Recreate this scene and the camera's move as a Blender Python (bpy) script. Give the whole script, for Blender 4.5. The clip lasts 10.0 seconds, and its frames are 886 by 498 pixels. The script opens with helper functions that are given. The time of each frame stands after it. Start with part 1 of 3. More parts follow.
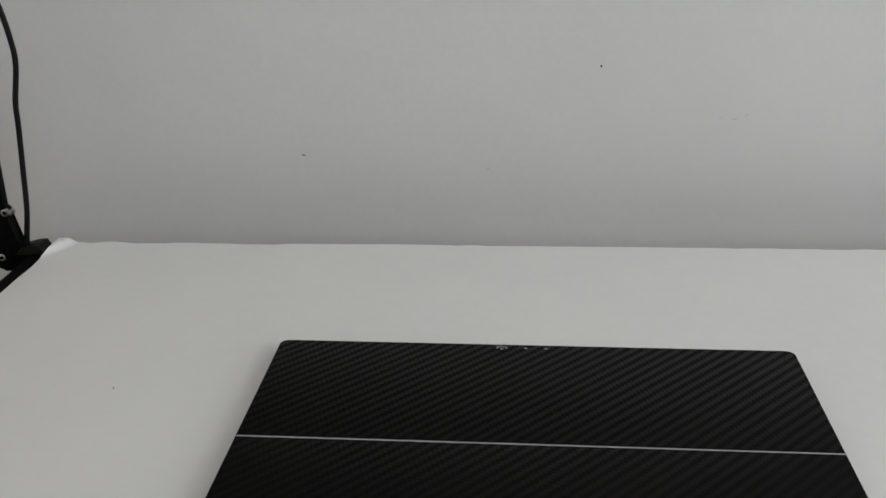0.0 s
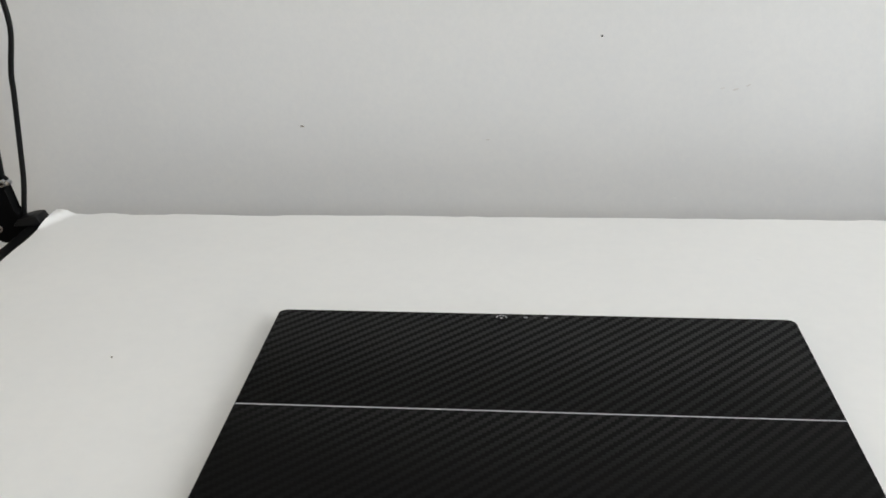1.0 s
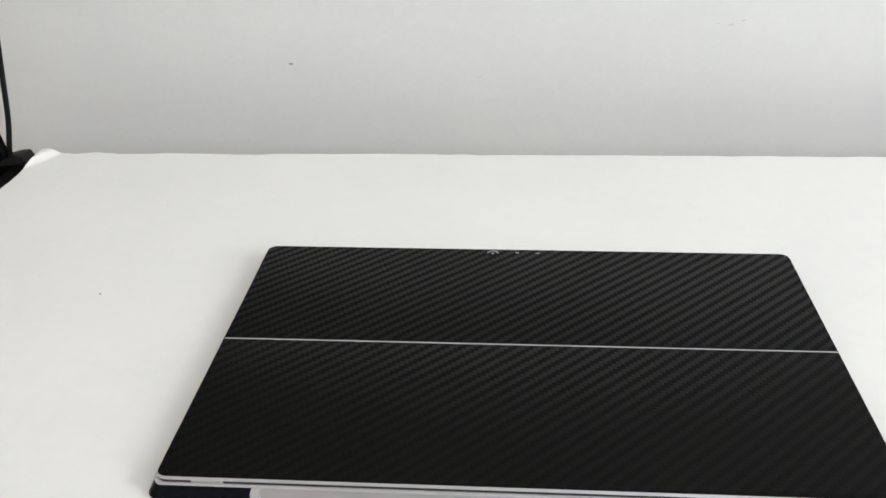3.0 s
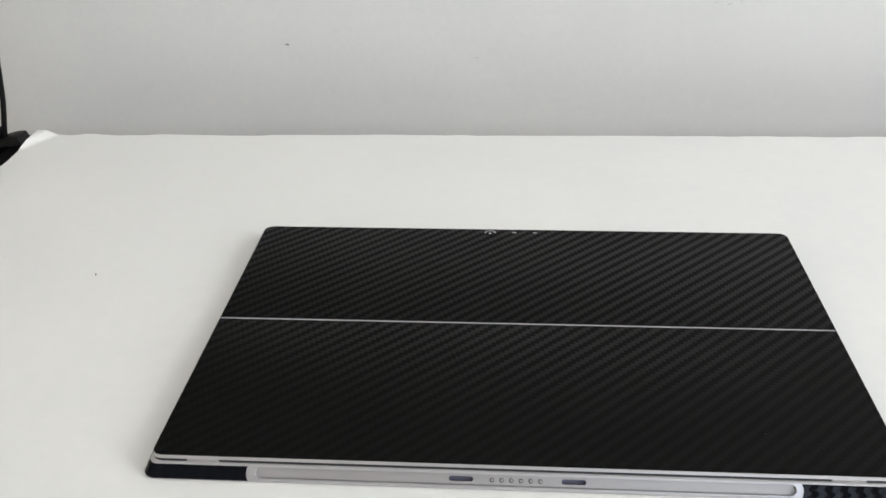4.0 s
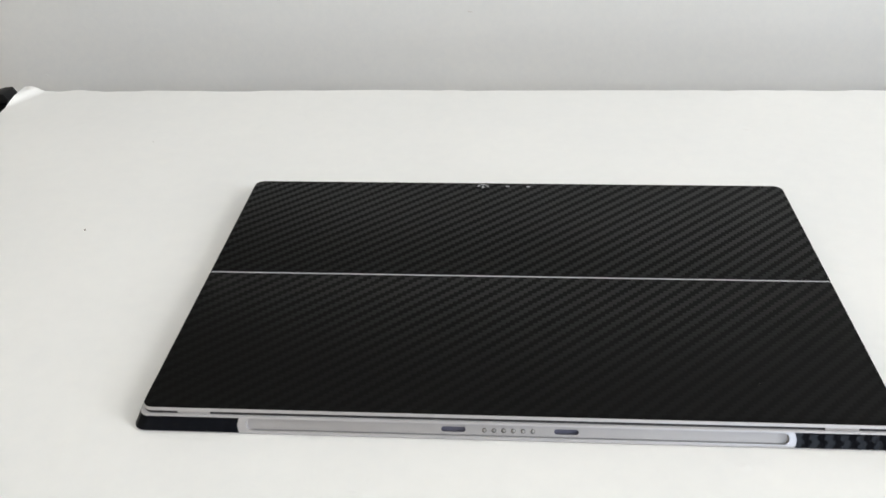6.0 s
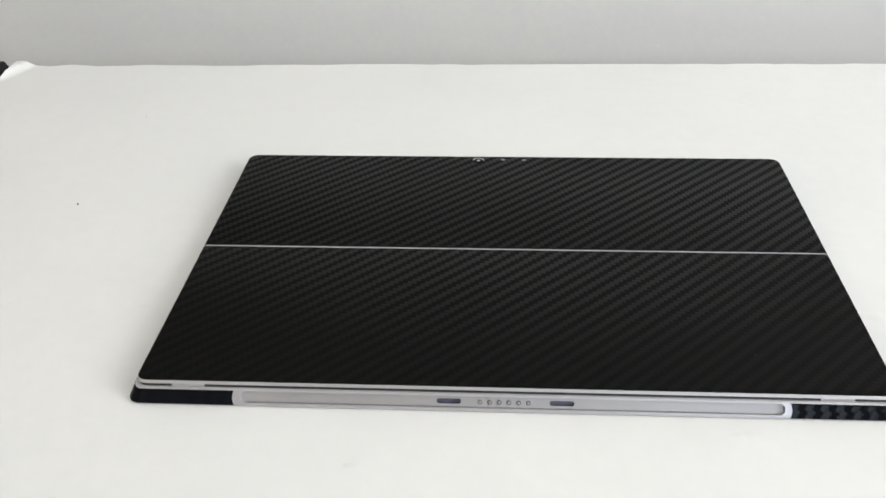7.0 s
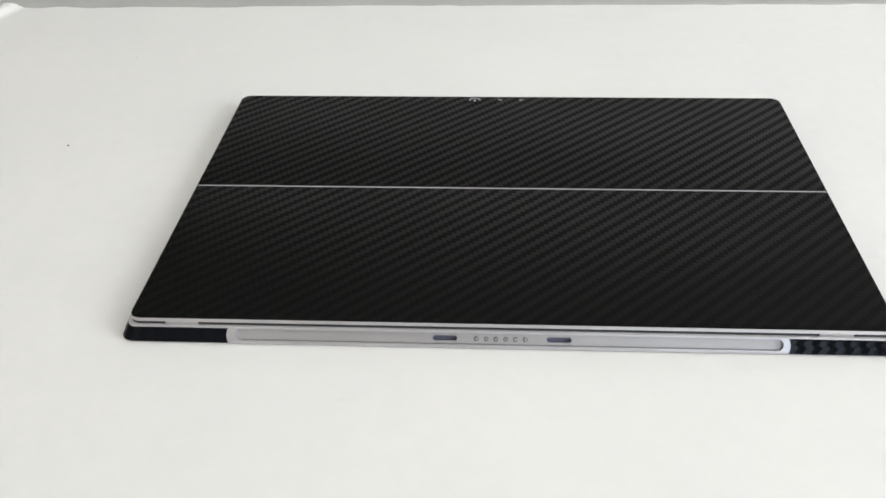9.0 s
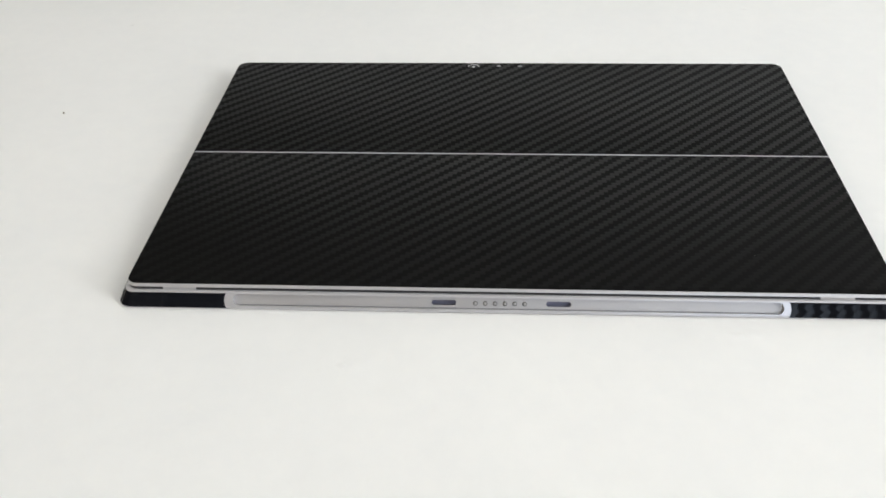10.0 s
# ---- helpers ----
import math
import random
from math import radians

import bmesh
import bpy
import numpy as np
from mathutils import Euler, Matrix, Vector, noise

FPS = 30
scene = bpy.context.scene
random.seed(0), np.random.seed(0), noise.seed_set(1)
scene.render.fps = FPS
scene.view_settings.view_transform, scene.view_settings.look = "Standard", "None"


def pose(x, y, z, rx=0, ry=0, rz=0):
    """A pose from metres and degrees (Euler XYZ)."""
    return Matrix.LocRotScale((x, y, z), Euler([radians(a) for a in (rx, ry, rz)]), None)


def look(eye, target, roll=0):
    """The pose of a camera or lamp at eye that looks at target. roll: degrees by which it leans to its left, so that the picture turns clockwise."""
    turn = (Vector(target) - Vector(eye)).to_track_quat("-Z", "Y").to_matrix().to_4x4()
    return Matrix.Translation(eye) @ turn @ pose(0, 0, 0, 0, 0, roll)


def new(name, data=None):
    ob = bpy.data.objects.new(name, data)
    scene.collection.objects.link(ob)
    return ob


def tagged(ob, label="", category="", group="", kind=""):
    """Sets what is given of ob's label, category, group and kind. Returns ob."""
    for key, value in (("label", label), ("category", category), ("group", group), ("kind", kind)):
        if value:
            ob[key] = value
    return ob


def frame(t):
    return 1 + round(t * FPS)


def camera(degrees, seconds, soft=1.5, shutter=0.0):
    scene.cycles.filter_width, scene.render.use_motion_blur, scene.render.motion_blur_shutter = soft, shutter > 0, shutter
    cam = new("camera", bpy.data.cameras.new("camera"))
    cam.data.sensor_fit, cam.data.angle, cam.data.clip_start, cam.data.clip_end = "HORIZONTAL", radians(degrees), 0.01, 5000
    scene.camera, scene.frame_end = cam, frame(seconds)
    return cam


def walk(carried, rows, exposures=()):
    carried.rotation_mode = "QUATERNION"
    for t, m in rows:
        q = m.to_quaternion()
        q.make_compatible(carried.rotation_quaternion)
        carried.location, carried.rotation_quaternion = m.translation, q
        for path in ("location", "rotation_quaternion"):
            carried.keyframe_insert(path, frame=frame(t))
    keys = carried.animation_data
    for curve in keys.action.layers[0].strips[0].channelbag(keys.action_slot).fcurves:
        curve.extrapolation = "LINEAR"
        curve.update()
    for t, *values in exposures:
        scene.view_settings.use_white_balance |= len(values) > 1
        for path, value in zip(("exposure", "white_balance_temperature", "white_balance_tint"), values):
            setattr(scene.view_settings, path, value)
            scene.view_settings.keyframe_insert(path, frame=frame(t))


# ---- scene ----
cam = camera(49.06, 10.0, soft=1.65)
PATH = [
    (0, (-0.00628, -0.28627, 0.27355), (-0.16953, 1.54427, -0.51543), -1.176),
    (0.5, (-0.00653, -0.28592, 0.26984), (-0.16836, 1.53748, -0.53579), -1.216),
    (1, (-0.00655, -0.28560, 0.26660), (-0.16786, 1.52817, -0.56058), -1.198),
    (1.5, (-0.00639, -0.28531, 0.26376), (-0.16729, 1.51450, -0.59343), -1.284),
    (2, (-0.00609, -0.28504, 0.26125), (-0.16130, 1.50316, -0.62094), -1.214),
    (2.5, (-0.00570, -0.28477, 0.25901), (-0.15556, 1.49322, -0.64448), -1.215),
    (4, (-0.00435, -0.28401, 0.25332), (-0.14825, 1.47218, -0.69277), -1.316),
    (4.5, (-0.00393, -0.28376, 0.25160), (-0.14731, 1.46387, -0.71029), -1.349),
    (5, (-0.00357, -0.28352, 0.24989), (-0.14618, 1.45606, -0.72659), -1.382),
    (5.5, (-0.00326, -0.28328, 0.24817), (-0.14190, 1.44756, -0.74428), -1.415),
    (7, (-0.00277, -0.28269, 0.24263), (-0.12747, 1.41731, -0.80353), -1.405),
    (7.5, (-0.00274, -0.28256, 0.24058), (-0.12472, 1.40624, -0.82388), -1.429),
    (8, (-0.00275, -0.28249, 0.23842), (-0.12203, 1.39421, -0.84531), -1.445),
    (8.5, (-0.00279, -0.28248, 0.23614), (-0.11965, 1.38328, -0.86458), -1.431),
    (9, (-0.00283, -0.28257, 0.23372), (-0.11860, 1.36840, -0.88917), -1.433),
    (9.5, (-0.00284, -0.28276, 0.23119), (-0.11745, 1.35836, -0.90617), -1.543),
    (10, (-0.00279, -0.28308, 0.22855), (-0.11609, 1.34019, -0.93428), -1.555),
]

# exposure rises while the phone's automatic metering settles
EXPOSURES = [(0.0, -1.18), (0.5, -0.87), (1.0, -0.53), (1.5, -0.23), (2.0, -0.2), (2.5, -0.2), (4.0, -0.39), (5.5, -0.27), (7.0, -0.25), (9.0, -0.29), (10.0, -0.26)]
walk(cam, [(t, look(eye, target, roll)) for t, eye, target, roll in PATH], EXPOSURES)

# ---- world and light ----
DESK_Z = 0.0          # top of the white sheet
FLOOR_Z = -0.745
CEIL_Z = 1.75
WALL_Y = 0.43
EAST_X, WEST_X, SOUTH_Y = 1.95, -1.25, -2.6
WIN_Y0, WIN_Y1, WIN_Z0, WIN_Z1 = -1.55, -0.10, 0.30, 1.64

world = bpy.data.worlds.new("sky")
scene.world = world
world.use_nodes = True
wn = world.node_tree
sky = wn.nodes.new("ShaderNodeTexSky")
sky.sky_type = "NISHITA"
sky.sun_disc = False
sky.sun_elevation, sky.sun_rotation = radians(42), radians(250)
wn.links.new(sky.outputs[0], wn.nodes["Background"].inputs[0])
wn.nodes["Background"].inputs[1].default_value = 0.1

# main light from the right, through an assumed window that stays out of view
lamp = bpy.data.lights.new("assumed_window_daylight", "AREA")
lamp.shape, lamp.size, lamp.size_y = "RECTANGLE", WIN_Y1 - WIN_Y0 - 0.1, WIN_Z1 - WIN_Z0 - 0.1
lamp.energy, lamp.color = 66, (0.95, 0.967, 0.97)
lamp_ob = new("assumed_window_daylight", lamp)
lamp_ob.matrix_world = look((EAST_X - 0.01, (WIN_Y0 + WIN_Y1) / 2, (WIN_Z0 + WIN_Z1) / 2), (0, (WIN_Y0 + WIN_Y1) / 2, (WIN_Z0 + WIN_Z1) / 2))

# cooler daylight from an assumed smaller window behind, never in view
W2_X0, W2_X1, W2_Z0, W2_Z1 = 0.55, 1.28, 0.65, 1.62
lamp2 = bpy.data.lights.new("assumed_window_daylight_south", "AREA")
lamp2.shape, lamp2.size, lamp2.size_y = "RECTANGLE", W2_X1 - W2_X0 - 0.1, W2_Z1 - W2_Z0 - 0.1
lamp2.energy, lamp2.color = 14, (0.70, 0.83, 1.0)
lamp2_ob = new("assumed_window_daylight_south", lamp2)
lamp2_ob.matrix_world = look(((W2_X0 + W2_X1) / 2, SOUTH_Y + 0.01, (W2_Z0 + W2_Z1) / 2), ((W2_X0 + W2_X1) / 2, 0, (W2_Z0 + W2_Z1) / 2))


# ---- materials ----
def nodes_of(name):
    m = bpy.data.materials.new(name)
    m.use_nodes = True
    t = m.node_tree
    return m, t, t.nodes["Principled BSDF"]


def add(t, kind, **values):
    n = t.nodes.new(kind)
    for key, value in values.items():
        n.inputs[key].default_value = value
    return n


def op(t, kind, a, b=None):
    n = t.nodes.new("ShaderNodeMath")
    n.operation = kind
    for i, v in enumerate((a, b)):
        if v is None:
            continue
        if isinstance(v, (int, float)):
            n.inputs[i].default_value = v
        else:
            t.links.new(v, n.inputs[i])
    return n.outputs[0]


def mottled(name, dark, light, rough, grain=400.0, blotch=9.0, bump=0.1, depth=0.0004, metal=0.0, rough_span=0.1, coat=0.0, spec=0.5):
    """A surface with blotches at one scale, grain at another and a fine relief."""
    m, t, b = nodes_of(name)
    co = t.nodes.new("ShaderNodeTexCoord")
    big = add(t, "ShaderNodeTexNoise", Scale=blotch, Detail=4.0, Roughness=0.6)
    fine = add(t, "ShaderNodeTexNoise", Scale=grain, Detail=3.0, Roughness=0.6)
    for n in (big, fine):
        t.links.new(co.outputs["Object"], n.inputs["Vector"])
    mixed = op(t, "ADD", op(t, "MULTIPLY", big.outputs[0], 0.7), op(t, "MULTIPLY", fine.outputs[0], 0.3))
    ramp = t.nodes.new("ShaderNodeValToRGB")
    ramp.color_ramp.elements[0].position, ramp.color_ramp.elements[1].position = 0.3, 0.7
    ramp.color_ramp.elements[0].color, ramp.color_ramp.elements[1].color = (*dark, 1), (*light, 1)
    t.links.new(mixed, ramp.inputs[0])
    t.links.new(ramp.outputs[0], b.inputs["Base Color"])
    t.links.new(op(t, "ADD", op(t, "MULTIPLY", big.outputs[0], rough_span), rough - rough_span / 2), b.inputs["Roughness"])
    b.inputs["Metallic"].default_value = metal
    b.inputs["Coat Weight"].default_value = coat
    b.inputs["Specular IOR Level"].default_value = spec
    if bump:
        n = add(t, "ShaderNodeBump", Strength=bump, Distance=depth)
        t.links.new(fine.outputs[0], n.inputs["Height"])
        t.links.new(n.outputs[0], b.inputs["Normal"])
    return m


def carbon(name, tow, turned=False, gloss=0.38, tint=(0.0077, 0.0076, 0.0074), spec=0.012, aniso=0.1, sheen=0.095, dull=0.008):
    """Embossed carbon-look vinyl: a two-over-two twill whose tows shine across their own direction."""
    m, t, b = nodes_of(name)
    uv = t.nodes.new("ShaderNodeUVMap")
    uv.uv_map = "weave"
    sep = t.nodes.new("ShaderNodeSeparateXYZ")
    if turned:
        mp = add(t, "ShaderNodeMapping")
        mp.inputs["Rotation"].default_value = (0, 0, radians(-45))
        t.links.new(uv.outputs[0], mp.inputs[0])
        t.links.new(mp.outputs[0], sep.inputs[0])
    else:
        t.links.new(uv.outputs[0], sep.inputs[0])
    u = op(t, "DIVIDE", sep.outputs[0], tow)
    v = op(t, "DIVIDE", sep.outputs[1], tow)
    iu, iv = op(t, "FLOOR", u), op(t, "FLOOR", v)
    phase = op(t, "FLOORED_MODULO", op(t, "SUBTRACT", iu, iv), 4.0)
    warp = op(t, "LESS_THAN", phase, 1.5)
    # rounded backs of the tows, and their dive where they cross under
    fu = op(t, "SUBTRACT", op(t, "FRACT", u), 0.5)
    fv = op(t, "SUBTRACT", op(t, "FRACT", v), 0.5)
    hu = op(t, "SUBTRACT", 1.0, op(t, "MULTIPLY", op(t, "MULTIPLY", fu, fu), 4.0))
    hv = op(t, "SUBTRACT", 1.0, op(t, "MULTIPLY", op(t, "MULTIPLY", fv, fv), 4.0))
    mix = t.nodes.new("ShaderNodeMix")
    t.links.new(warp, mix.inputs[0])
    t.links.new(hv, mix.inputs[2])
    t.links.new(hu, mix.inputs[3])
    grain = add(t, "ShaderNodeTexNoise", Scale=900.0, Detail=3.0)
    wear = add(t, "ShaderNodeTexNoise", Scale=18.0, Detail=3.0)
    t.links.new(uv.outputs[0], grain.inputs["Vector"])
    t.links.new(uv.outputs[0], wear.inputs["Vector"])
    height = op(t, "ADD", mix.outputs[0], op(t, "MULTIPLY", grain.outputs[0], 0.12))
    bump = add(t, "ShaderNodeBump", Strength=0.16, Distance=0.00012)
    t.links.new(height, bump.inputs["Height"])
    t.links.new(bump.outputs[0], b.inputs["Normal"])
    tan = t.nodes.new("ShaderNodeTangent")
    tan.direction_type, tan.uv_map = "UV_MAP", "weave"
    t.links.new(tan.outputs[0], b.inputs["Tangent"])
    b.inputs["Anisotropic"].default_value = aniso
    turn = op(t, "SUBTRACT", 0.25, op(t, "MULTIPLY", warp, 0.25))
    if turned:
        turn = op(t, "ADD", turn, 0.375)
    t.links.new(turn, b.inputs["Anisotropic Rotation"])
    rough = op(t, "ADD", gloss, op(t, "MULTIPLY", wear.outputs[0], 0.12))
    if turned:
        rough = op(t, "ADD", rough, op(t, "MULTIPLY", warp, 0.4))
    t.links.new(rough, b.inputs["Roughness"])
    # the tows shine most where one looks along them
    along = add(t, "ShaderNodeCombineXYZ", Y=1.0)
    facing = add(t, "ShaderNodeLayerWeight", Blend=0.5)
    t.links.new(along.outputs[0], facing.inputs["Normal"])
    graze = t.nodes.new("ShaderNodeMapRange")
    graze.interpolation_type = "SMOOTHSTEP"
    t.links.new(facing.outputs["Facing"], graze.inputs["Value"])
    graze.inputs["From Min"].default_value, graze.inputs["From Max"].default_value = 0.11, 0.235
    graze.inputs["To Min"].default_value, graze.inputs["To Max"].default_value = sheen, spec
    shine = t.nodes.new("ShaderNodeMix")
    t.links.new(warp, shine.inputs[0])
    t.links.new(graze.outputs[0], shine.inputs[2])
    shine.inputs[3].default_value = dull
    t.links.new(shine.outputs[0], b.inputs["Specular IOR Level"])
    col = t.nodes.new("ShaderNodeMix")
    col.data_type = "RGBA"
    t.links.new(warp, col.inputs[0])
    col.inputs[6].default_value = (*[c * 1.2 for c in tint], 1)
    col.inputs[7].default_value = (*[c * 0.9 for c in tint], 1)
    t.links.new(col.outputs[2], b.inputs["Base Color"])
    return m


wall_paint = mottled("wall_paint", (0.712, 0.724, 0.738), (0.786, 0.788, 0.782), 0.75, grain=220, blotch=4, bump=0.15, depth=0.0007)
west_bounce = mottled("west_bounce", (0.77, 0.69, 0.57), (0.82, 0.74, 0.62), 0.8, grain=200, blotch=4, bump=0.2)
room_paint = mottled("room_paint", (0.50, 0.45, 0.38), (0.56, 0.505, 0.43), 0.8, grain=200, blotch=4, bump=0.2)
ceiling_paint = mottled("ceiling_paint", (0.74, 0.725, 0.69), (0.80, 0.785, 0.75), 0.85, grain=200, blotch=4, bump=0.2)
floor_wood = mottled("floor_wood", (0.10, 0.082, 0.066), (0.15, 0.123, 0.10), 0.45, grain=60, blotch=3, bump=0.2)
sheet_white = mottled("sheet_white", (0.79, 0.793, 0.79), (0.85, 0.846, 0.832), 0.42, grain=120, blotch=7, bump=0.12, depth=0.0004)
desk_black = mottled("desk_black", (0.004, 0.004, 0.0042), (0.008, 0.008, 0.0083), 0.5, grain=300, blotch=12, spec=0.05)
arm_black = mottled("arm_black", (0.002, 0.002, 0.0022), (0.004, 0.004, 0.0043), 0.42, grain=700, blotch=30, bump=0.2, depth=0.0002, spec=0.04)
rubber_black = mottled("rubber_black", (0.005, 0.005, 0.0053), (0.010, 0.010, 0.0105), 0.5, grain=500, blotch=40, bump=0.2, depth=0.0002, spec=0.15)
magnesium = mottled("magnesium", (0.46, 0.455, 0.48), (0.52, 0.515, 0.54), 0.36, grain=2500, blotch=25, bump=0.08, depth=0.00005, metal=0.5)
# darker copy of the chassis metal, standing in for shade in the groove
dim_metal = mottled("dim_metal", (0.39, 0.38, 0.39), (0.45, 0.44, 0.45), 0.45, grain=2500, blotch=25, bump=0.08, depth=0.00005, metal=0.5)
slot_shade = mottled("slot_shade", (0.10, 0.10, 0.15), (0.15, 0.15, 0.21), 0.4, grain=2000, blotch=200, bump=0, metal=0.3)
collar_grey = mottled("collar_grey", (0.11, 0.108, 0.106), (0.15, 0.148, 0.145), 0.45, grain=2000, blotch=200, bump=0, metal=0.5)
strip_grey = mottled("strip_grey", (0.20, 0.20, 0.205), (0.26, 0.26, 0.265), 0.5, grain=2000, blotch=200, bump=0, metal=0.3)
gap_shade = mottled("gap_shade", (0.012, 0.012, 0.014), (0.02, 0.02, 0.023), 0.6, bump=0)
pin_metal = mottled("pin_metal", (0.33, 0.325, 0.32), (0.40, 0.39, 0.385), 0.5, grain=3000, blotch=200, bump=0, metal=1.0)
chrome = mottled("chrome", (0.42, 0.43, 0.45), (0.52, 0.53, 0.55), 0.22, grain=2000, blotch=90, bump=0, metal=1.0)
lens_ring = mottled("lens_ring", (0.55, 0.55, 0.57), (0.65, 0.65, 0.67), 0.3, grain=3000, blotch=200, bump=0, metal=0.9)
lens_glass = mottled("lens_glass", (0.005, 0.005, 0.006), (0.008, 0.008, 0.009), 0.12, bump=0, spec=0.12)
screen_glass = mottled("screen_glass", (0.01, 0.01, 0.011), (0.014, 0.014, 0.015), 0.1, bump=0)
speck_brown = mottled("speck_brown", (0.24, 0.21, 0.18), (0.34, 0.30, 0.26), 0.8, grain=3000, bump=0.2)
dust_dark = mottled("dust_dark", (0.030, 0.027, 0.023), (0.05, 0.045, 0.04), 0.8, grain=3000, bump=0)
scuff_brown = mottled("scuff_brown", (0.58, 0.555, 0.535), (0.66, 0.645, 0.625), 0.8, grain=900, blotch=120, bump=0.2)
scuff_dark = mottled("scuff_dark", (0.22, 0.19, 0.16), (0.34, 0.31, 0.28), 0.8, grain=900, blotch=120, bump=0.2)
frame_white = mottled("frame_white", (0.74, 0.74, 0.73), (0.80, 0.80, 0.79), 0.4, bump=0.05)
carbon_top = carbon("carbon_top", 0.00195)
# bluish tint of the edge vinyl stands in for reflected cool daylight
carbon_edge = carbon("carbon_edge", 0.00205, turned=True, gloss=0.12, spec=0.08, aniso=0.2, sheen=0.08, dull=0.025, tint=(0.0056, 0.0062, 0.0085))

pane_glass, pt, pb = nodes_of("pane_glass")
pb.inputs["Transmission Weight"].default_value = 1.0
pb.inputs["Roughness"].default_value = 0.02
pb.inputs["IOR"].default_value = 1.45


# ---- mesh helpers ----
def mesh_of(name, bm, material, smooth=None):
    bmesh.ops.recalc_face_normals(bm, faces=bm.faces)
    me = bpy.data.meshes.new(name)
    bm.to_mesh(me)
    bm.free()
    me.materials.append(material)
    if smooth is not None:
        me.polygons.foreach_set("use_smooth", [True] * len(me.polygons))
        me.set_sharp_from_angle(angle=radians(smooth))
    return me


def thing(name, bm, material, label, category, kind="", group="", smooth=None):
    return tagged(new(name, mesh_of(name, bm, material, smooth)), label, category, group, kind)


def part(name, bm, material, parent, label="", smooth=None):
    ob = new(name, mesh_of(name, bm, material, smooth))
    ob.parent = parent
    return tagged(ob, label)


def empty(name, label, category, at=(0, 0, 0), kind="", group=""):
    ob = new(name)
    ob.location = at
    return tagged(ob, label, category, group, kind)


def box(x0, x1, y0, y1, z0, z1, bevel=0.0, segments=2):
    bm = bmesh.new()
    bmesh.ops.create_cube(bm, size=1)
    for v in bm.verts:
        v.co = Vector(((x0 + x1) / 2 + v.co.x * (x1 - x0), (y0 + y1) / 2 + v.co.y * (y1 - y0), (z0 + z1) / 2 + v.co.z * (z1 - z0)))
    if bevel:
        bmesh.ops.bevel(bm, geom=bm.edges[:], offset=bevel, segments=segments, affect="EDGES", profile=0.5)
    return bm


def join(*pieces):
    out = bmesh.new()
    for bm in pieces:
        me = bpy.data.meshes.new("piece")
        bm.to_mesh(me)
        bm.free()
        out.from_mesh(me)
        bpy.data.meshes.remove(me)
    return out


def cylinder(r, h, at, axis="z", n=28, bevel=0.0, r2=None):
    bm = bmesh.new()
    bmesh.ops.create_cone(bm, cap_ends=True, segments=n, radius1=r, radius2=r if r2 is None else r2, depth=h)
    if bevel:
        rim = [e for e in bm.edges if abs(e.verts[0].co.z - e.verts[1].co.z) < 1e-9]
        bmesh.ops.bevel(bm, geom=rim, offset=bevel, segments=2, affect="EDGES", profile=0.5)
    turn = {"z": Matrix(), "x": Matrix.Rotation(radians(90), 4, "Y"), "y": Matrix.Rotation(radians(90), 4, "X")}[axis] if isinstance(axis, str) else axis
    bmesh.ops.transform(bm, matrix=Matrix.Translation(at) @ turn, verts=bm.verts)
    return bm


def tube(points, r, n=12, steps=8):
    """A round cable along a smooth line through points."""
    pts = [Vector(p) for p in points]
    line = []
    for i in range(len(pts) - 1):
        a, b = pts[i], pts[i + 1]
        pa, nb = pts[max(i - 1, 0)], pts[min(i + 2, len(pts) - 1)]
        for s in range(steps):
            q = s / steps
            line.append(0.5 * ((2 * a) + (b - pa) * q + (2 * pa - 5 * a + 4 * b - nb) * q * q + (3 * a - pa - 3 * b + nb) * q ** 3))
    line.append(pts[-1])
    bm = bmesh.new()
    rings = []
    for i, p in enumerate(line):
        d = (line[min(i + 1, len(line) - 1)] - line[max(i - 1, 0)]).normalized()
        s = d.cross(Vector((0, 1, 0))).normalized()
        o = d.cross(s)
        rings.append([bm.verts.new(p + r * (math.cos(a) * s + math.sin(a) * o)) for a in (2 * math.pi * k / n for k in range(n))])
    for a, b in zip(rings, rings[1:]):
        for k in range(n):
            bm.faces.new((a[k], a[(k + 1) % n], b[(k + 1) % n], b[k]))
    bm.faces.new(rings[0])
    bm.faces.new(rings[-1])
    return bm


# ---- the room ----
T = 0.12
tagged(new("floor", mesh_of("floor", box(WEST_X - T, EAST_X + T, SOUTH_Y - T, WALL_Y + T, FLOOR_Z - 0.1, FLOOR_Z), floor_wood)), "brown wooden floor of the room", "floor", kind="structure")
tagged(new("ceiling", mesh_of("ceiling", box(WEST_X - T, EAST_X + T, SOUTH_Y - T, WALL_Y + T, CEIL_Z, CEIL_Z + 0.1), ceiling_paint)), "plain white painted ceiling of the room", "ceiling", kind="structure")
wall_north = tagged(new("wall_north", mesh_of("wall_north", box(WEST_X, EAST_X, WALL_Y, WALL_Y + T, FLOOR_Z, CEIL_Z), wall_paint)), "pale grey painted wall with small scuffs behind the desk", "wall", kind="structure")
# unseen wall, placed and coloured to bounce warm fill onto the desk's left
tagged(new("wall_west", mesh_of("wall_west", box(WEST_X - T, WEST_X, SOUTH_Y - T, WALL_Y + T, FLOOR_Z, CEIL_Z), west_bounce)), "unseen plain cream wall added to bounce warm light", "wall", kind="structure")
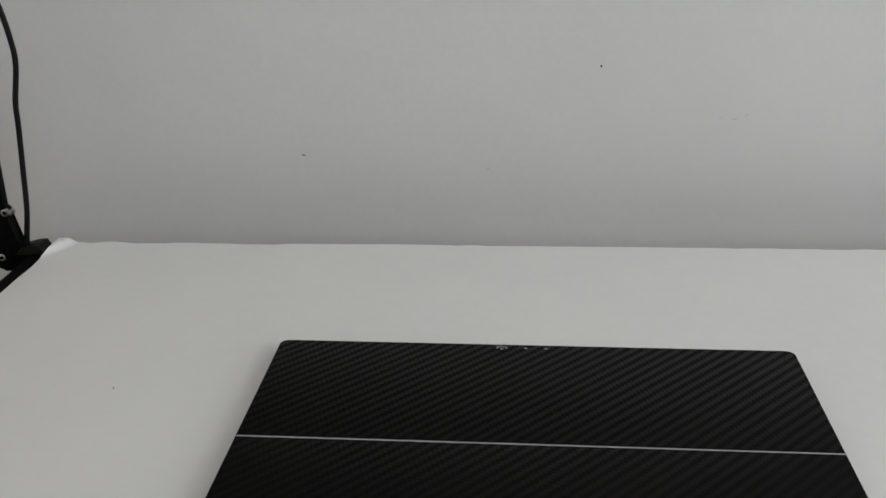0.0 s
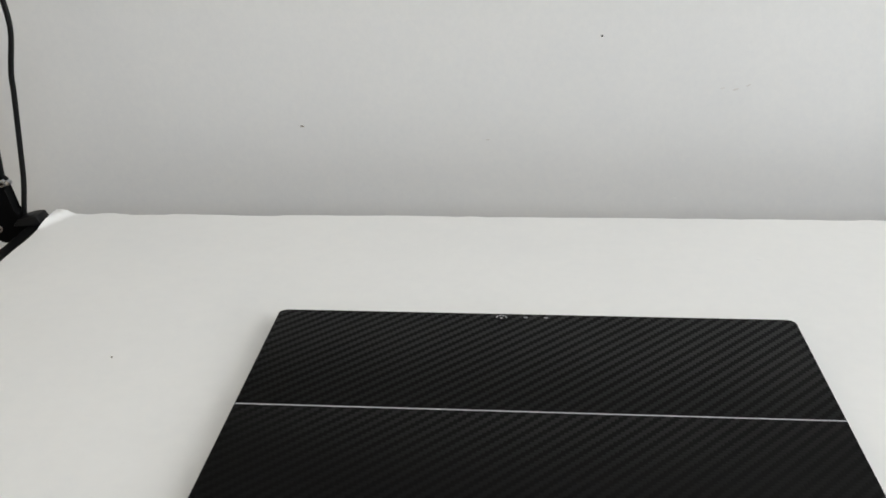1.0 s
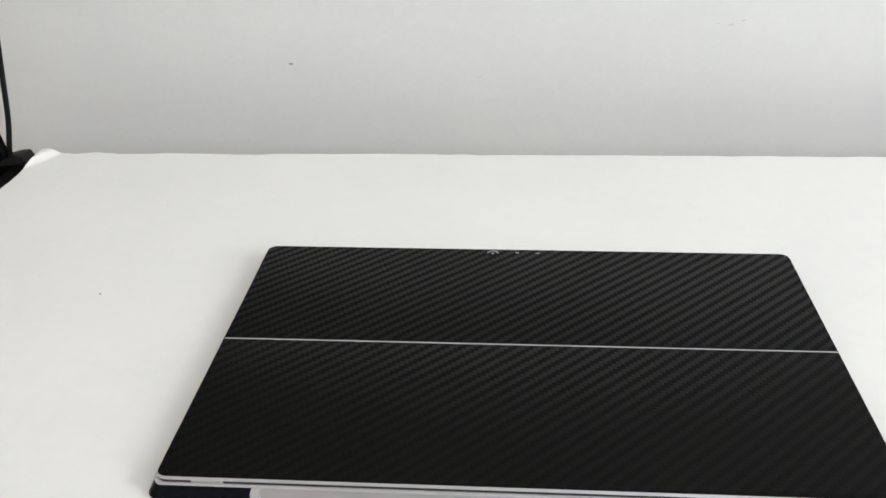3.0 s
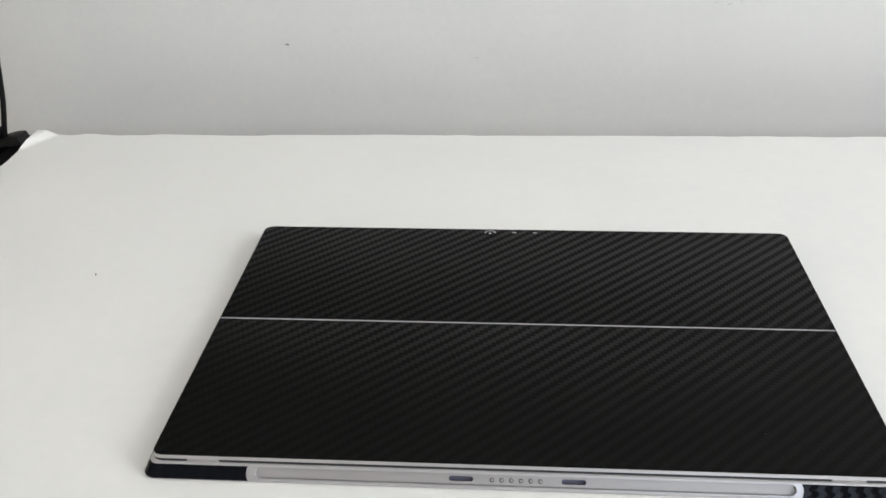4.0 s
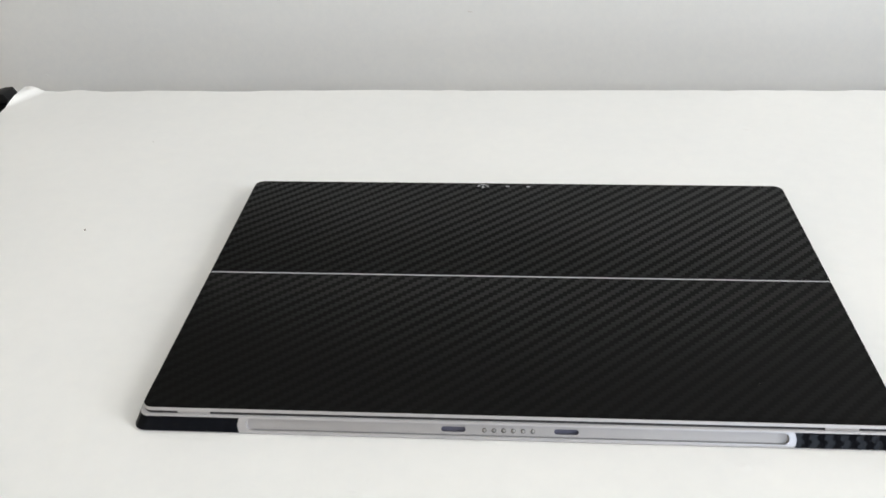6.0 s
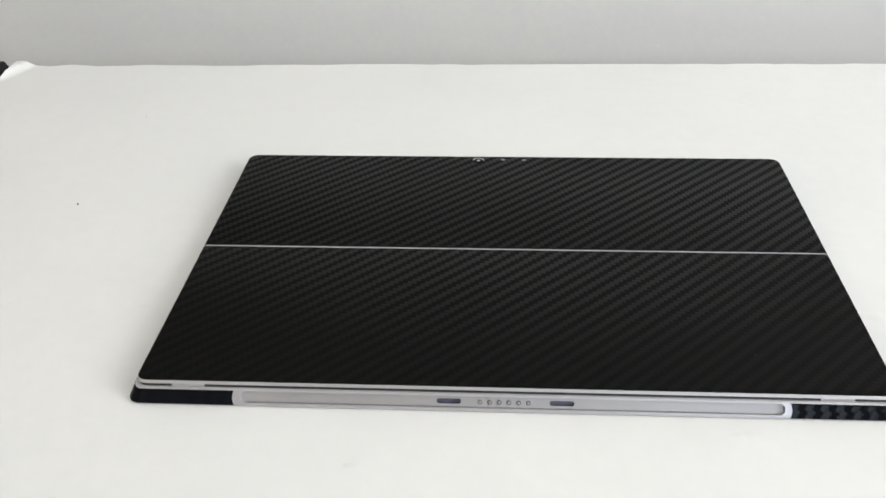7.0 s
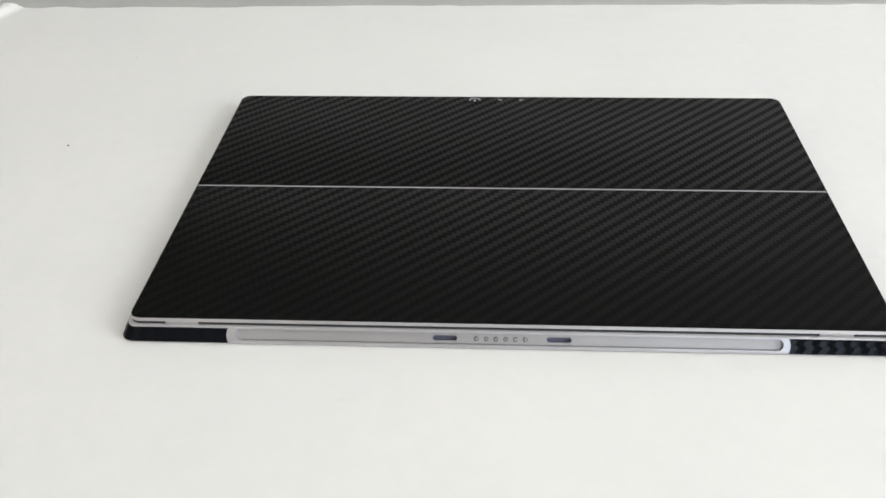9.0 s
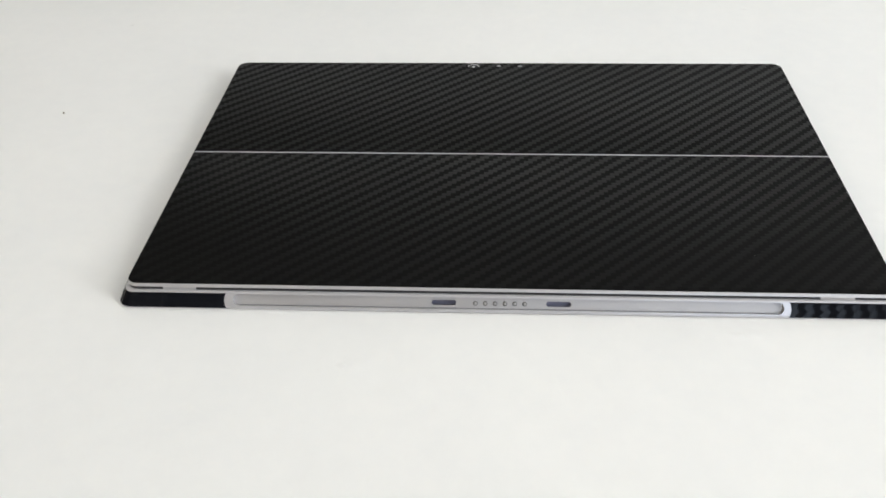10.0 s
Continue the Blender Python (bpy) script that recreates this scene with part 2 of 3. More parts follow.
tagged(new("wall_south", mesh_of("wall_south", join(
    box(WEST_X, W2_X0, SOUTH_Y - T, SOUTH_Y, FLOOR_Z, CEIL_Z), box(W2_X1, EAST_X, SOUTH_Y - T, SOUTH_Y, FLOOR_Z, CEIL_Z),
    box(W2_X0, W2_X1, SOUTH_Y - T, SOUTH_Y, FLOOR_Z, W2_Z0), box(W2_X0, W2_X1, SOUTH_Y - T, SOUTH_Y, W2_Z1, CEIL_Z)), room_paint)), "plain beige painted wall with the assumed small window", "wall", kind="structure")
tagged(new("wall_east", mesh_of("wall_east", join(
    box(EAST_X, EAST_X + T, SOUTH_Y - T, WIN_Y0, FLOOR_Z, CEIL_Z),
    box(EAST_X, EAST_X + T, WIN_Y1, WALL_Y + T, FLOOR_Z, CEIL_Z),
    box(EAST_X, EAST_X + T, WIN_Y0, WIN_Y1, FLOOR_Z, WIN_Z0),
    box(EAST_X, EAST_X + T, WIN_Y0, WIN_Y1, WIN_Z1, CEIL_Z)), room_paint)), "plain beige painted wall with the assumed wide window", "wall", kind="structure")

F = 0.05


def make_window(name, label, m, wh, hh):
    """A white two-pane window; local y runs along the wall and x outwards."""
    window = empty(name, label, "window", kind="structure")
    window.matrix_world = m
    part("window_frame", join(box(0, F, -wh, -wh + F, 0, hh), box(0, F, wh - F, wh, 0, hh), box(0, F, -F / 2, F / 2, F, hh - F),
                              box(0, F, -wh + F, wh - F, 0, F), box(0, F, -wh + F, wh - F, hh - F, hh)), frame_white, window)
    for side in (-1, 1):
        a, b = sorted((side * F / 2, side * (wh - F)))
        pane = part("pane", box(0.02, 0.026, a, b, F, hh - F), pane_glass, window)
        pane.visible_shadow = False


make_window("assumed_window_1", "unseen wide white-framed window, assumed for the daylight from the right", pose(EAST_X + 0.06, (WIN_Y0 + WIN_Y1) / 2, WIN_Z0), (WIN_Y1 - WIN_Y0) / 2, WIN_Z1 - WIN_Z0)
make_window("assumed_window_2", "unseen small white-framed window, assumed for the cool light from behind", pose((W2_X0 + W2_X1) / 2, SOUTH_Y - 0.06, W2_Z0, 0, 0, -90), (W2_X1 - W2_X0) / 2, W2_Z1 - W2_Z0)


# marks on the wall behind the desk
def flake(x, z, length, height, tilt=0.0, seed=0, thick=0.0005):
    """A small irregular mark on the wall's face."""
    rnd = random.Random(seed)
    bm = bmesh.new()
    n = 14
    ring = []
    for k in range(n):
        a = 2 * math.pi * k / n
        r = rnd.uniform(0.65, 1.15)
        p, q = length / 2 * math.cos(a) * r, height / 2 * math.sin(a) * r
        c, s = math.cos(radians(tilt)), math.sin(radians(tilt))
        ring.append((x + p * c - q * s, z + p * s + q * c))
    front = [bm.verts.new((px, WALL_Y - thick, pz)) for px, pz in ring]
    back = [bm.verts.new((px, WALL_Y + 0.0005, pz)) for px, pz in ring]
    bm.faces.new(front)
    for k in range(n):
        bm.faces.new((front[k], front[(k + 1) % n], back[(k + 1) % n], back[k]))
    return bm


MARKS = [
    ("scratch", -0.1782, 0.0434, 0.0042, 0.0013, -6, scuff_dark, "small dark brown scratch"),
    ("nail_hole", 0.0497, 0.1132, 0.0019, 0.0021, 0, dust_dark, "tiny dark nail hole"),
    ("scuff", 0.1492, 0.0734, 0.0050, 0.0011, 14, scuff_brown, "faint brown scuff"),
    ("scuff", 0.1579, 0.0765, 0.0036, 0.0009, 24, scuff_brown, "faint brown scuff"),
    ("scuff", 0.1394, 0.0744, 0.0040, 0.0007, 4, scuff_brown, "faint brown scuff"),
    ("scuff", -0.0338, 0.0334, 0.0038, 0.0008, -4, scuff_brown, "faint brown scuff"),
    ("paint_lump", 0.1165, 0.0606, 0.0016, 0.0036, 8, wall_paint, "small lump of paint"),
    ("paint_lump", 0.1113, -0.0140, 0.0030, 0.0024, 30, wall_paint, "small lump of paint"),
    ("paint_lump", -0.3702, -0.0172, 0.0022, 0.0014, 0, wall_paint, "small lump of paint"),
]
for i, (name, x, z, length, height, tilt, mat, label) in enumerate(MARKS):
    part(name, flake(x, z, length, height, tilt, i + 3, 0.0005 if name == "paint_lump" else 0.0003), mat, wall_north, label)


# ---- the desk and its white sheet ----
TOP0, TOP1 = -0.0160, -0.0008
DX0, DX1, DY0 = -0.3605, 0.84, -0.335
desk = empty("desk", "black desk with its top covered by a white sheet", "desk", (0.24, 0.0, FLOOR_Z))
desk_inv = Matrix.Translation((-0.24, 0, -FLOOR_Z))


def back_edge(x):
    return 0.3515 + (x + 0.335) * 0.0115


top = bmesh.new()
lower, upper = [], []
for x, y in ((DX0, DY0), (DX1, DY0), (DX1, back_edge(DX1) - 0.002), (DX0, back_edge(DX0) - 0.002)):
    lower.append(top.verts.new((x, y, TOP0)))
    upper.append(top.verts.new((x, y, TOP1)))
top.faces.new(lower)
top.faces.new(upper)
for k in range(4):
    top.faces.new((lower[k], lower[(k + 1) % 4], upper[(k + 1) % 4], upper[k]))
bmesh.ops.bevel(top, geom=top.edges[:], offset=0.0012, segments=2, affect="EDGES", profile=0.5)
bmesh.ops.transform(top, matrix=desk_inv, verts=top.verts)
part("tabletop", top, desk_black, desk, "black tabletop board", smooth=40)
for lx in (DX0 + 0.06, DX1 - 0.06):
    for ly in (DY0 + 0.06, 0.29):
        leg = join(box(lx - 0.02, lx + 0.02, ly - 0.02, ly + 0.02, FLOOR_Z, TOP0, 0.003))
        bmesh.ops.transform(leg, matrix=desk_inv, verts=leg.verts)
        part("leg", leg, desk_black, desk)

SX0, SX1, SY0 = -0.3485, 0.825, -0.325


def white_sheet():
    nx, ny = 150, 110
    bm = bmesh.new()
    rnd = random.Random(5)
    nicks = [(rnd.uniform(-0.33, 0.5), rnd.uniform(0.012, 0.045), rnd.uniform(-0.0016, 0.0016)) for _ in range(26)]
    grid = []
    for i in range(nx + 1):
        u = (i / nx) ** 1.35
        row = []
        for j in range(ny + 1):
            v = (j / ny) ** 1.9
            x = SX0 + (SX1 - SX0) * u
            yb = back_edge(x) + 0.0006 * noise.noise((x * 14, 3.1, 0.4)) + 0.0005 * noise.noise((x * 70, 1.1, 0.4))
            for nxp, w, d in nicks:
                if abs(x - nxp) < w / 2:
                    yb += d * min(1.0, (w / 2 - abs(x - nxp)) / 0.004)
            y = yb + (SY0 - yb) * v
            x += 0.0009 * noise.noise((7.7, y * 45, 0.2)) * (1 - u)
            z = DESK_Z + 0.00002 * noise.noise((x * 7, y * 7, 0.0))
            rim = max(0.0, 1 - (yb - y) / 0.012)
            z += rim * rim * 0.0004 * max(0.0, 0.2 + noise.noise((x * 17, 8.0, 1.0)))
            d = (x - SX0) / 0.0140 + (yb - y) / 0.030
            if d < 1:
                q = min(1.0, (1 - d) * 2.2)
                z += 0.0037 * q + 0.0004 * q * noise.noise((x * 300, y * 300, 0.0))
                x += 0.0012 * q * q
                y -= 0.0012 * q * q
            row.append((x, y, z))
        grid.append(row)
    up = [[bm.verts.new(p) for p in row] for row in grid]
    low = [[bm.verts.new((x, y, z - 0.0005)) for x, y, z in row] for row in grid]
    for i in range(nx):
        for j in range(ny):
            bm.faces.new((up[i][j], up[i][j + 1], up[i + 1][j + 1], up[i + 1][j]))
            bm.faces.new((low[i][j], low[i + 1][j], low[i + 1][j + 1], low[i][j + 1]))
    for i in range(nx):
        for j in (0, ny):
            bm.faces.new((up[i][j], up[i + 1][j], low[i + 1][j], low[i][j]))
    for j in range(ny):
        for i in (0, nx):
            bm.faces.new((up[i][j], up[i][j + 1], low[i][j + 1], low[i][j]))
    return bm


sheet = thing("white_sheet", white_sheet(), sheet_white, "large white vinyl sheet with a curled corner covering the desk", "desk cover", smooth=50)
BUBBLES = [(-0.053, -0.035, 0.0030, 0.00045), (-0.056, -0.0345, 0.0016, 0.0005), (0.083, -0.015, 0.0024, 0.00045), (0.088, -0.014, 0.0032, 0.0004),
           (0.1535, 0.115, 0.0034, 0.0004), (0.1545, 0.062, 0.0036, 0.00045), (0.145, 0.291, 0.0018, 0.0005)]
for k, (x, y, r, h) in enumerate(BUBBLES):
    bm = bmesh.new()
    rings, spokes = 9, 28
    rows = []
    for i in range(1, rings + 1):
        q = i / rings
        row = []
        for j in range(spokes):
            a = 2 * math.pi * j / spokes
            w = 1 + 0.25 * noise.noise((math.cos(a) * 1.3 + k * 7, math.sin(a) * 1.3, 0))
            row.append(bm.verts.new((x + 2.2 * r * q * w * 1.2 * math.cos(a), y + 2.2 * r * q * w * 0.85 * math.sin(a), DESK_Z + 0.6 * h * math.exp(-5.5 * q * q) - 0.00003)))
        rows.append(row)
    tip = bm.verts.new((x, y, DESK_Z + 0.6 * h - 0.00003))
    for j in range(spokes):
        bm.faces.new((tip, rows[0][j], rows[0][(j + 1) % spokes]))
        for p, q in zip(rows, rows[1:]):
            bm.faces.new((p[j], q[j], q[(j + 1) % spokes], p[(j + 1) % spokes]))
    part("air_bubble", bm, sheet_white, sheet, "small raised air bubble", smooth=60)
for k, (x, y, r) in enumerate(((-0.226, 0.151, 0.00055), (-0.2265, 0.2645, 0.00022))):
    bm = bmesh.new()
    bmesh.ops.create_icosphere(bm, subdivisions=2, radius=r)
    for v in bm.verts:
        v.co = Vector((x, y, DESK_Z + 0.0003)) + v.co * (1 + 0.3 * noise.noise(v.co * 3000 + Vector((k, 0, 0))))
        v.co.z = max(DESK_Z - 0.0002, min(v.co.z, DESK_Z + 0.0007))
    thing("dust_speck", bm, speck_brown, "tiny dark speck of dust lying on the white sheet", "speck", group="specks on the desk")


# ---- the tablet, lying face down ----
TH = 0.0085


def half_w(z):
    return 0.1426 + 0.0038 * (1 - z / TH)


def front_y(z):
    return -0.0054 * (1 - z / TH)


def rear_y(z):
    return 0.1945 + 0.0036 * (1 - z / TH)


def outline(z, inset=0.0, y0=None, y1=None, r=0.0046, r_front=None, r_back=None, n=8):
    """Rounded rectangle of the tablet's section at height z, anticlockwise from the front right."""
    w = half_w(z) - inset
    a = front_y(z) + inset if y0 is None else y0
    b = rear_y(z) - inset if y1 is None else y1
    rf, rb = (r if r_front is None else r_front), (r if r_back is None else r_back)
    pts = []
    for cx, cy, rr, start in ((w - rf, a + rf, rf, -90), (w - rb, b - rb, rb, 0), (-w + rb, b - rb, rb, 90), (-w + rf, a + rf, rf, 180)):
        for k in range(n + 1):
            q = radians(start + 90 * k / n)
            pts.append(Vector((cx + rr * math.cos(q), cy + rr * math.sin(q), z)))
    return pts


def loft(sections, bevel=0.0):
    bm = bmesh.new()
    rings = [[bm.verts.new(p) for p in s] for s in sections]
    n = len(rings[0])
    for a, b in zip(rings, rings[1:]):
        for k in range(n):
            bm.faces.new((a[k], a[(k + 1) % n], b[(k + 1) % n], b[k]))
    bm.faces.new(list(reversed(rings[0])))
    bm.faces.new(rings[-1])
    return bm


def weave_uv(ob, f):
    layer = ob.data.uv_layers.new(name="weave")
    for loop in ob.data.loops:
        layer.data[loop.index].uv = f(ob.data.vertices[loop.vertex_index].co)


SLOPE = Vector((0, 0.0054, TH)).normalized()      # up the sloping front
OUT = Vector((0, -TH, 0.0054)).normalized()       # out of it


def on_front(x, z, off=0.0):
    return Vector((x, front_y(z), z)) + OUT * off


def stadium(x0, x1, zc, half, off0, off1, r=None, n=10):
    """A bar with round ends lying in the sloping front, between two depths."""
    r = half if r is None else r
    ring = []
    for cx, cs, start in ((x1 - r, -half + r, -90), (x1 - r, half - r, 0), (x0 + r, half - r, 90), (x0 + r, -half + r, 180)):
        for k in range(n + 1):
            q = radians(start + 90 * k / n)
            ring.append((cx + r * math.cos(q), cs + r * math.sin(q)))
    base = on_front(0, zc)
    return loft([[Vector((x, 0, 0)) + base + SLOPE * s + OUT * off for x, s in ring] for off in (off0, off1)])


tablet = empty("tablet", "silver tablet wrapped in black carbon-fibre skin lying face down", "tablet", (0, 0, 0))

HINGE = 0.0984
CHASSIS_TOP = 0.0060
GROOVE_Z, GROOVE_H = 0.0034, 0.00215

# chassis: full lower shell, with the connector groove and its two slots cut in
shell = loft([outline(0.00012, 0.0010), outline(0.00045, 0.0002), outline(0.0008), outline(0.0055), outline(0.0058, 0.0001), outline(CHASSIS_TOP, 0.0005)])
chassis = part("chassis", shell, magnesium, tablet, "silver metal chassis", smooth=35)
cutters = [stadium(-0.1018, 0.1012, GROOVE_Z, GROOVE_H, -0.0016, 0.003)]
cutters += [stadium(a, b, GROOVE_Z + 0.0001, 0.00095, -0.0042, 0.003) for a, b in ((-0.0272, -0.0180), (0.0152, 0.0244))]
for bm in cutters:
    cut = new("cut", mesh_of("cut", bm, dim_metal))
    mod = chassis.modifiers.new("cut", "BOOLEAN")
    mod.operation, mod.solver, mod.object = "DIFFERENCE", "EXACT", cut
    done = bpy.data.meshes.new_from_object(chassis.evaluated_get(bpy.context.evaluated_depsgraph_get()))
    chassis.modifiers.clear()
    chassis.data = done
    bpy.data.objects.remove(cut)
chassis.data.name = "chassis"
chassis.data.materials.clear()
for m in (magnesium, dim_metal, slot_shade):
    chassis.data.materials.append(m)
# groove floor and slot insides get darker materials: recess shade put into colour
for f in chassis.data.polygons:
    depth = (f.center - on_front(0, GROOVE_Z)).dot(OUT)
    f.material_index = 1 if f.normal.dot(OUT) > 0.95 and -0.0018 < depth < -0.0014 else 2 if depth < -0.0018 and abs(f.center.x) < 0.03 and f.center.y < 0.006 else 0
chassis.data.polygons.foreach_set("use_smooth", [True] * len(chassis.data.polygons))
chassis.data.set_sharp_from_angle(angle=radians(30))

# plugs at the slot bottoms, coloured dark to stand in for depth shade
for a, b in ((-0.0272, -0.0180), (0.0152, 0.0244)):
    part("guide_slot", stadium(a + 0.00005, b - 0.00005, GROOVE_Z + 0.0001, 0.0009, -0.0041, -0.0037), slot_shade, tablet, "floor of a guide slot, coloured dark for its shade")
# thin dark strip on the groove floor, along its lower edge
part("groove_strip", stadium(-0.0995, 0.0990, GROOVE_Z - 0.00195 * 0.844, 0.00017, -0.0018, -0.00142), strip_grey, tablet, "thin dark strip along the connector groove")
part("screen_glass", loft([outline(0.0, 0.0016), outline(0.0002, 0.0012), outline(0.0005, 0.0011)]), screen_glass, tablet, "black screen glass facing the desk", smooth=35)
# the six contacts in the groove
for k in range(6):
    x = -0.0109 + 0.00364 * k
    turn = OUT.to_track_quat("Z", "Y").to_matrix().to_4x4()
    pin = part("contact_pin", cylinder(0.00088, 0.0005, on_front(x, GROOVE_Z, -0.0016), turn, 24, 0.00008), collar_grey, tablet, "round silver contact pin", smooth=35)
    part("pin_tip", cylinder(0.00060, 0.0005, on_front(x, GROOVE_Z, -0.00157), turn, 20, 0.00005), pin_metal, pin, smooth=35)

# added inner core, seen as the seam; near-black colour stands in for shade
part("gap_filler", loft([outline(CHASSIS_TOP - 0.0004, 0.0009, y1=HINGE - 0.001), outline(0.0072, 0.0009, y1=HINGE - 0.001)]), gap_shade, tablet, "added dark filler shading the gap under the kickstand")
for x0, x1 in ((-0.1285, -0.1160), (0.1140, 0.1262)):
    tab = box(x0, x1, front_y(0.0066) + 0.0002, 0.004, CHASSIS_TOP - 0.0002, 0.0072, 0.0001, 1)
    part("kickstand_stop", tab, dim_metal, tablet, "grey stop in the seam")

# upper back, fixed, and the kickstand below the hinge line
upper = loft([outline(CHASSIS_TOP - 0.0003, 0.0004, y0=HINGE + 0.0001, r_front=0.0004), outline(0.0079, 0.0001, y0=HINGE + 0.0001, r_front=0.0004), outline(0.0082, 0.0003, y0=HINGE + 0.0003, r_front=0.0004)])
part("upper_back", upper, magnesium, tablet, "silver metal back panel", smooth=35)
plate = loft([outline(0.00705, 0.0003, y1=HINGE - 0.0003, r_back=0.0005), outline(0.0072, 0.0, y1=HINGE - 0.0001, r_back=0.0005),
              outline(0.0078, 0.0, y1=HINGE - 0.0001, r_back=0.0005), outline(0.0083, 0.00035, y1=HINGE - 0.0003, r_back=0.0005)])
kickstand = part("kickstand", plate, magnesium, tablet, "closed silver kickstand plate", smooth=35)
# a bright hinge strip fills the line between both skins
part("hinge_strip", box(-half_w(0.0083) + 0.0003, half_w(0.0083) - 0.0003, HINGE - 0.0007, HINGE + 0.0007, 0.0078, 0.00835, 0.0001, 1), magnesium, tablet, "thin silver hinge line")


def top_skin(y0, y1, rf, rb, low):
    return loft([outline(low, -0.00012, y0=y0, y1=y1, r_front=rf, r_back=rb), outline(0.0083, -0.00012, y0=y0, y1=y1, r_front=rf, r_back=rb),
                 outline(TH, 0.0001, y0=y0 + 0.0002, y1=y1 - 0.0002, r_front=rf, r_back=rb)])


upper_skin = part("upper_skin", top_skin(HINGE + 0.0005, 0.1944, 0.0004, 0.0046, 0.0056), carbon_top, tablet, "black carbon-fibre vinyl skin on the back", smooth=35)
kick_skin = part("kickstand_skin", top_skin(0.0, HINGE - 0.0005, 0.0046, 0.0004, 0.0072), carbon_top, kickstand, "black carbon-fibre vinyl skin on the kickstand", smooth=35)
for ob in (upper_skin, kick_skin):
    weave_uv(ob, lambda c: (c.x + 1.0, c.y + 1.0))


def edge_skin(side):
    """Vinyl band round one side: from beside the groove, round the corner, to the middle of the far edge."""
    def line(z, off):
        ring = outline(z, -off, r=0.0052, n=10)
        per = len(ring) // 4
        if side < 0:
            pts = list(reversed(ring[2 * per:]))                 # front left corner, then far left corner
        else:
            pts = ring[:2 * per]
        end = -0.1043 if side < 0 else 0.1030
        first = Vector((end, pts[0].y, z))
        ease = 0.0008 * (1 - abs((z - 0.00315) / 0.00225)) ** 0.5 if abs(z - 0.00315) < 0.00225 else 0
        first.x += side * ease
        last = Vector((0.0, pts[-1].y, z))
        path = [first] + pts + [last]
        dense = []
        for a, b in zip(path, path[1:]):
            m = 30 if (b - a).length > 0.05 else 6 if (b - a).length > 0.01 else 1
            dense += [a.lerp(b, k / m) for k in range(m)]
        return dense + [path[-1]]
    zs = [0.00075, 0.0009, 0.0013, 0.0018, 0.0024, 0.00315, 0.0039, 0.0045, 0.0050, 0.00525, 0.0054]
    offs = [0.00005] + [0.00018] * 9 + [0.00005]
    outer = [line(z, o) for z, o in zip(zs, offs)]
    inner = [line(z, -0.0004) for z in reversed(zs)]
    bm = bmesh.new()
    lay = bm.loops.layers.uv.new("weave")
    cut = [[bm.verts.new(p) for p in row] for row in (*outer, *inner)]
    run = [0.0]
    for a, b in zip(outer[2], outer[2][1:]):
        run.append(run[-1] + (b - a).length)
    index = {}
    for r, row in enumerate(cut):
        for k, v in enumerate(row):
            index[v] = (run[k] + 1.0, v.co.z * 1.18 + 1.0)
    n = len(run)
    for r in range(len(cut)):
        a, b = cut[r], cut[(r + 1) % len(cut)]
        for k in range(n - 1):
            bm.faces.new((a[k], a[k + 1], b[k + 1], b[k]))
    m = len(zs)
    for k in range(m - 1):
        for e in (0, -1):
            bm.faces.new((cut[k][e], cut[k + 1][e], cut[2 * m - 2 - k][e], cut[2 * m - 1 - k][e]))
    for f in bm.faces:
        for lp in f.loops:
            lp[lay].uv = index[lp.vert]
    return bm


part("edge_skin", edge_skin(-1), carbon_edge, tablet, "glossy black vinyl skin on the edge", smooth=35)
part("edge_skin", edge_skin(1), carbon_edge, tablet, "black carbon-fibre vinyl skin on the edge", smooth=35)


def ring_band(cx, cy, r0, r1, z0, z1, a0=0.0, a1=360.0, n=36):
    bm = bmesh.new()
    prof = ((r0, z0), (r0, z1 - 0.00005), (r0 + 0.0001, z1), (r1 - 0.0001, z1), (r1, z1 - 0.00005), (r1, z0))
    full = abs(a1 - a0) >= 360
    rows = []
    for k in range(n if full else n + 1):
        q = radians(a0 + (a1 - a0) * k / n)
        rows.append([bm.verts.new((cx + r * math.cos(q), cy + r * math.sin(q), z)) for r, z in prof])
    m = len(prof)
    for k in range(n):
        a, b = rows[k], rows[(k + 1) % len(rows)]
        for i in range(m):
            bm.faces.new((a[i], a[(i + 1) % m], b[(i + 1) % m], b[i]))
    if not full:
        bm.faces.new(rows[0])
        bm.faces.new(rows[-1])
    return bm


CAMX, CAMY = -0.0170, 0.1893
rear = part("rear_camera", cylinder(0.0028, 0.0009, (CAMX, CAMY, 0.00818), "z", 32, 0.0001), lens_glass, tablet, "round black rear camera", smooth=35)
part("camera_ring", ring_band(CAMX, CAMY, 0.0025, 0.0031, 0.0082, 0.0088, 5, 175), lens_ring, rear, "thin silver camera ring", smooth=50)
part("lens", cylinder(0.0007, 0.0004, (CAMX, CAMY - 0.0002, 0.0086), "z", 18, 0.0001), lens_ring, rear, smooth=35)
for x in (-0.0037, 0.0075):
    bm = cylinder(1.0, 1.0, (0, 0, 0), "z", 20)
    for v in bm.verts:
        v.co = Vector((x + v.co.x * 0.0012, 0.1906 + v.co.y * 0.0006, 0.00842 + v.co.z * 0.0003))
    part("microphone_hole", bm, lens_ring, tablet, "tiny grey oval microphone opening")


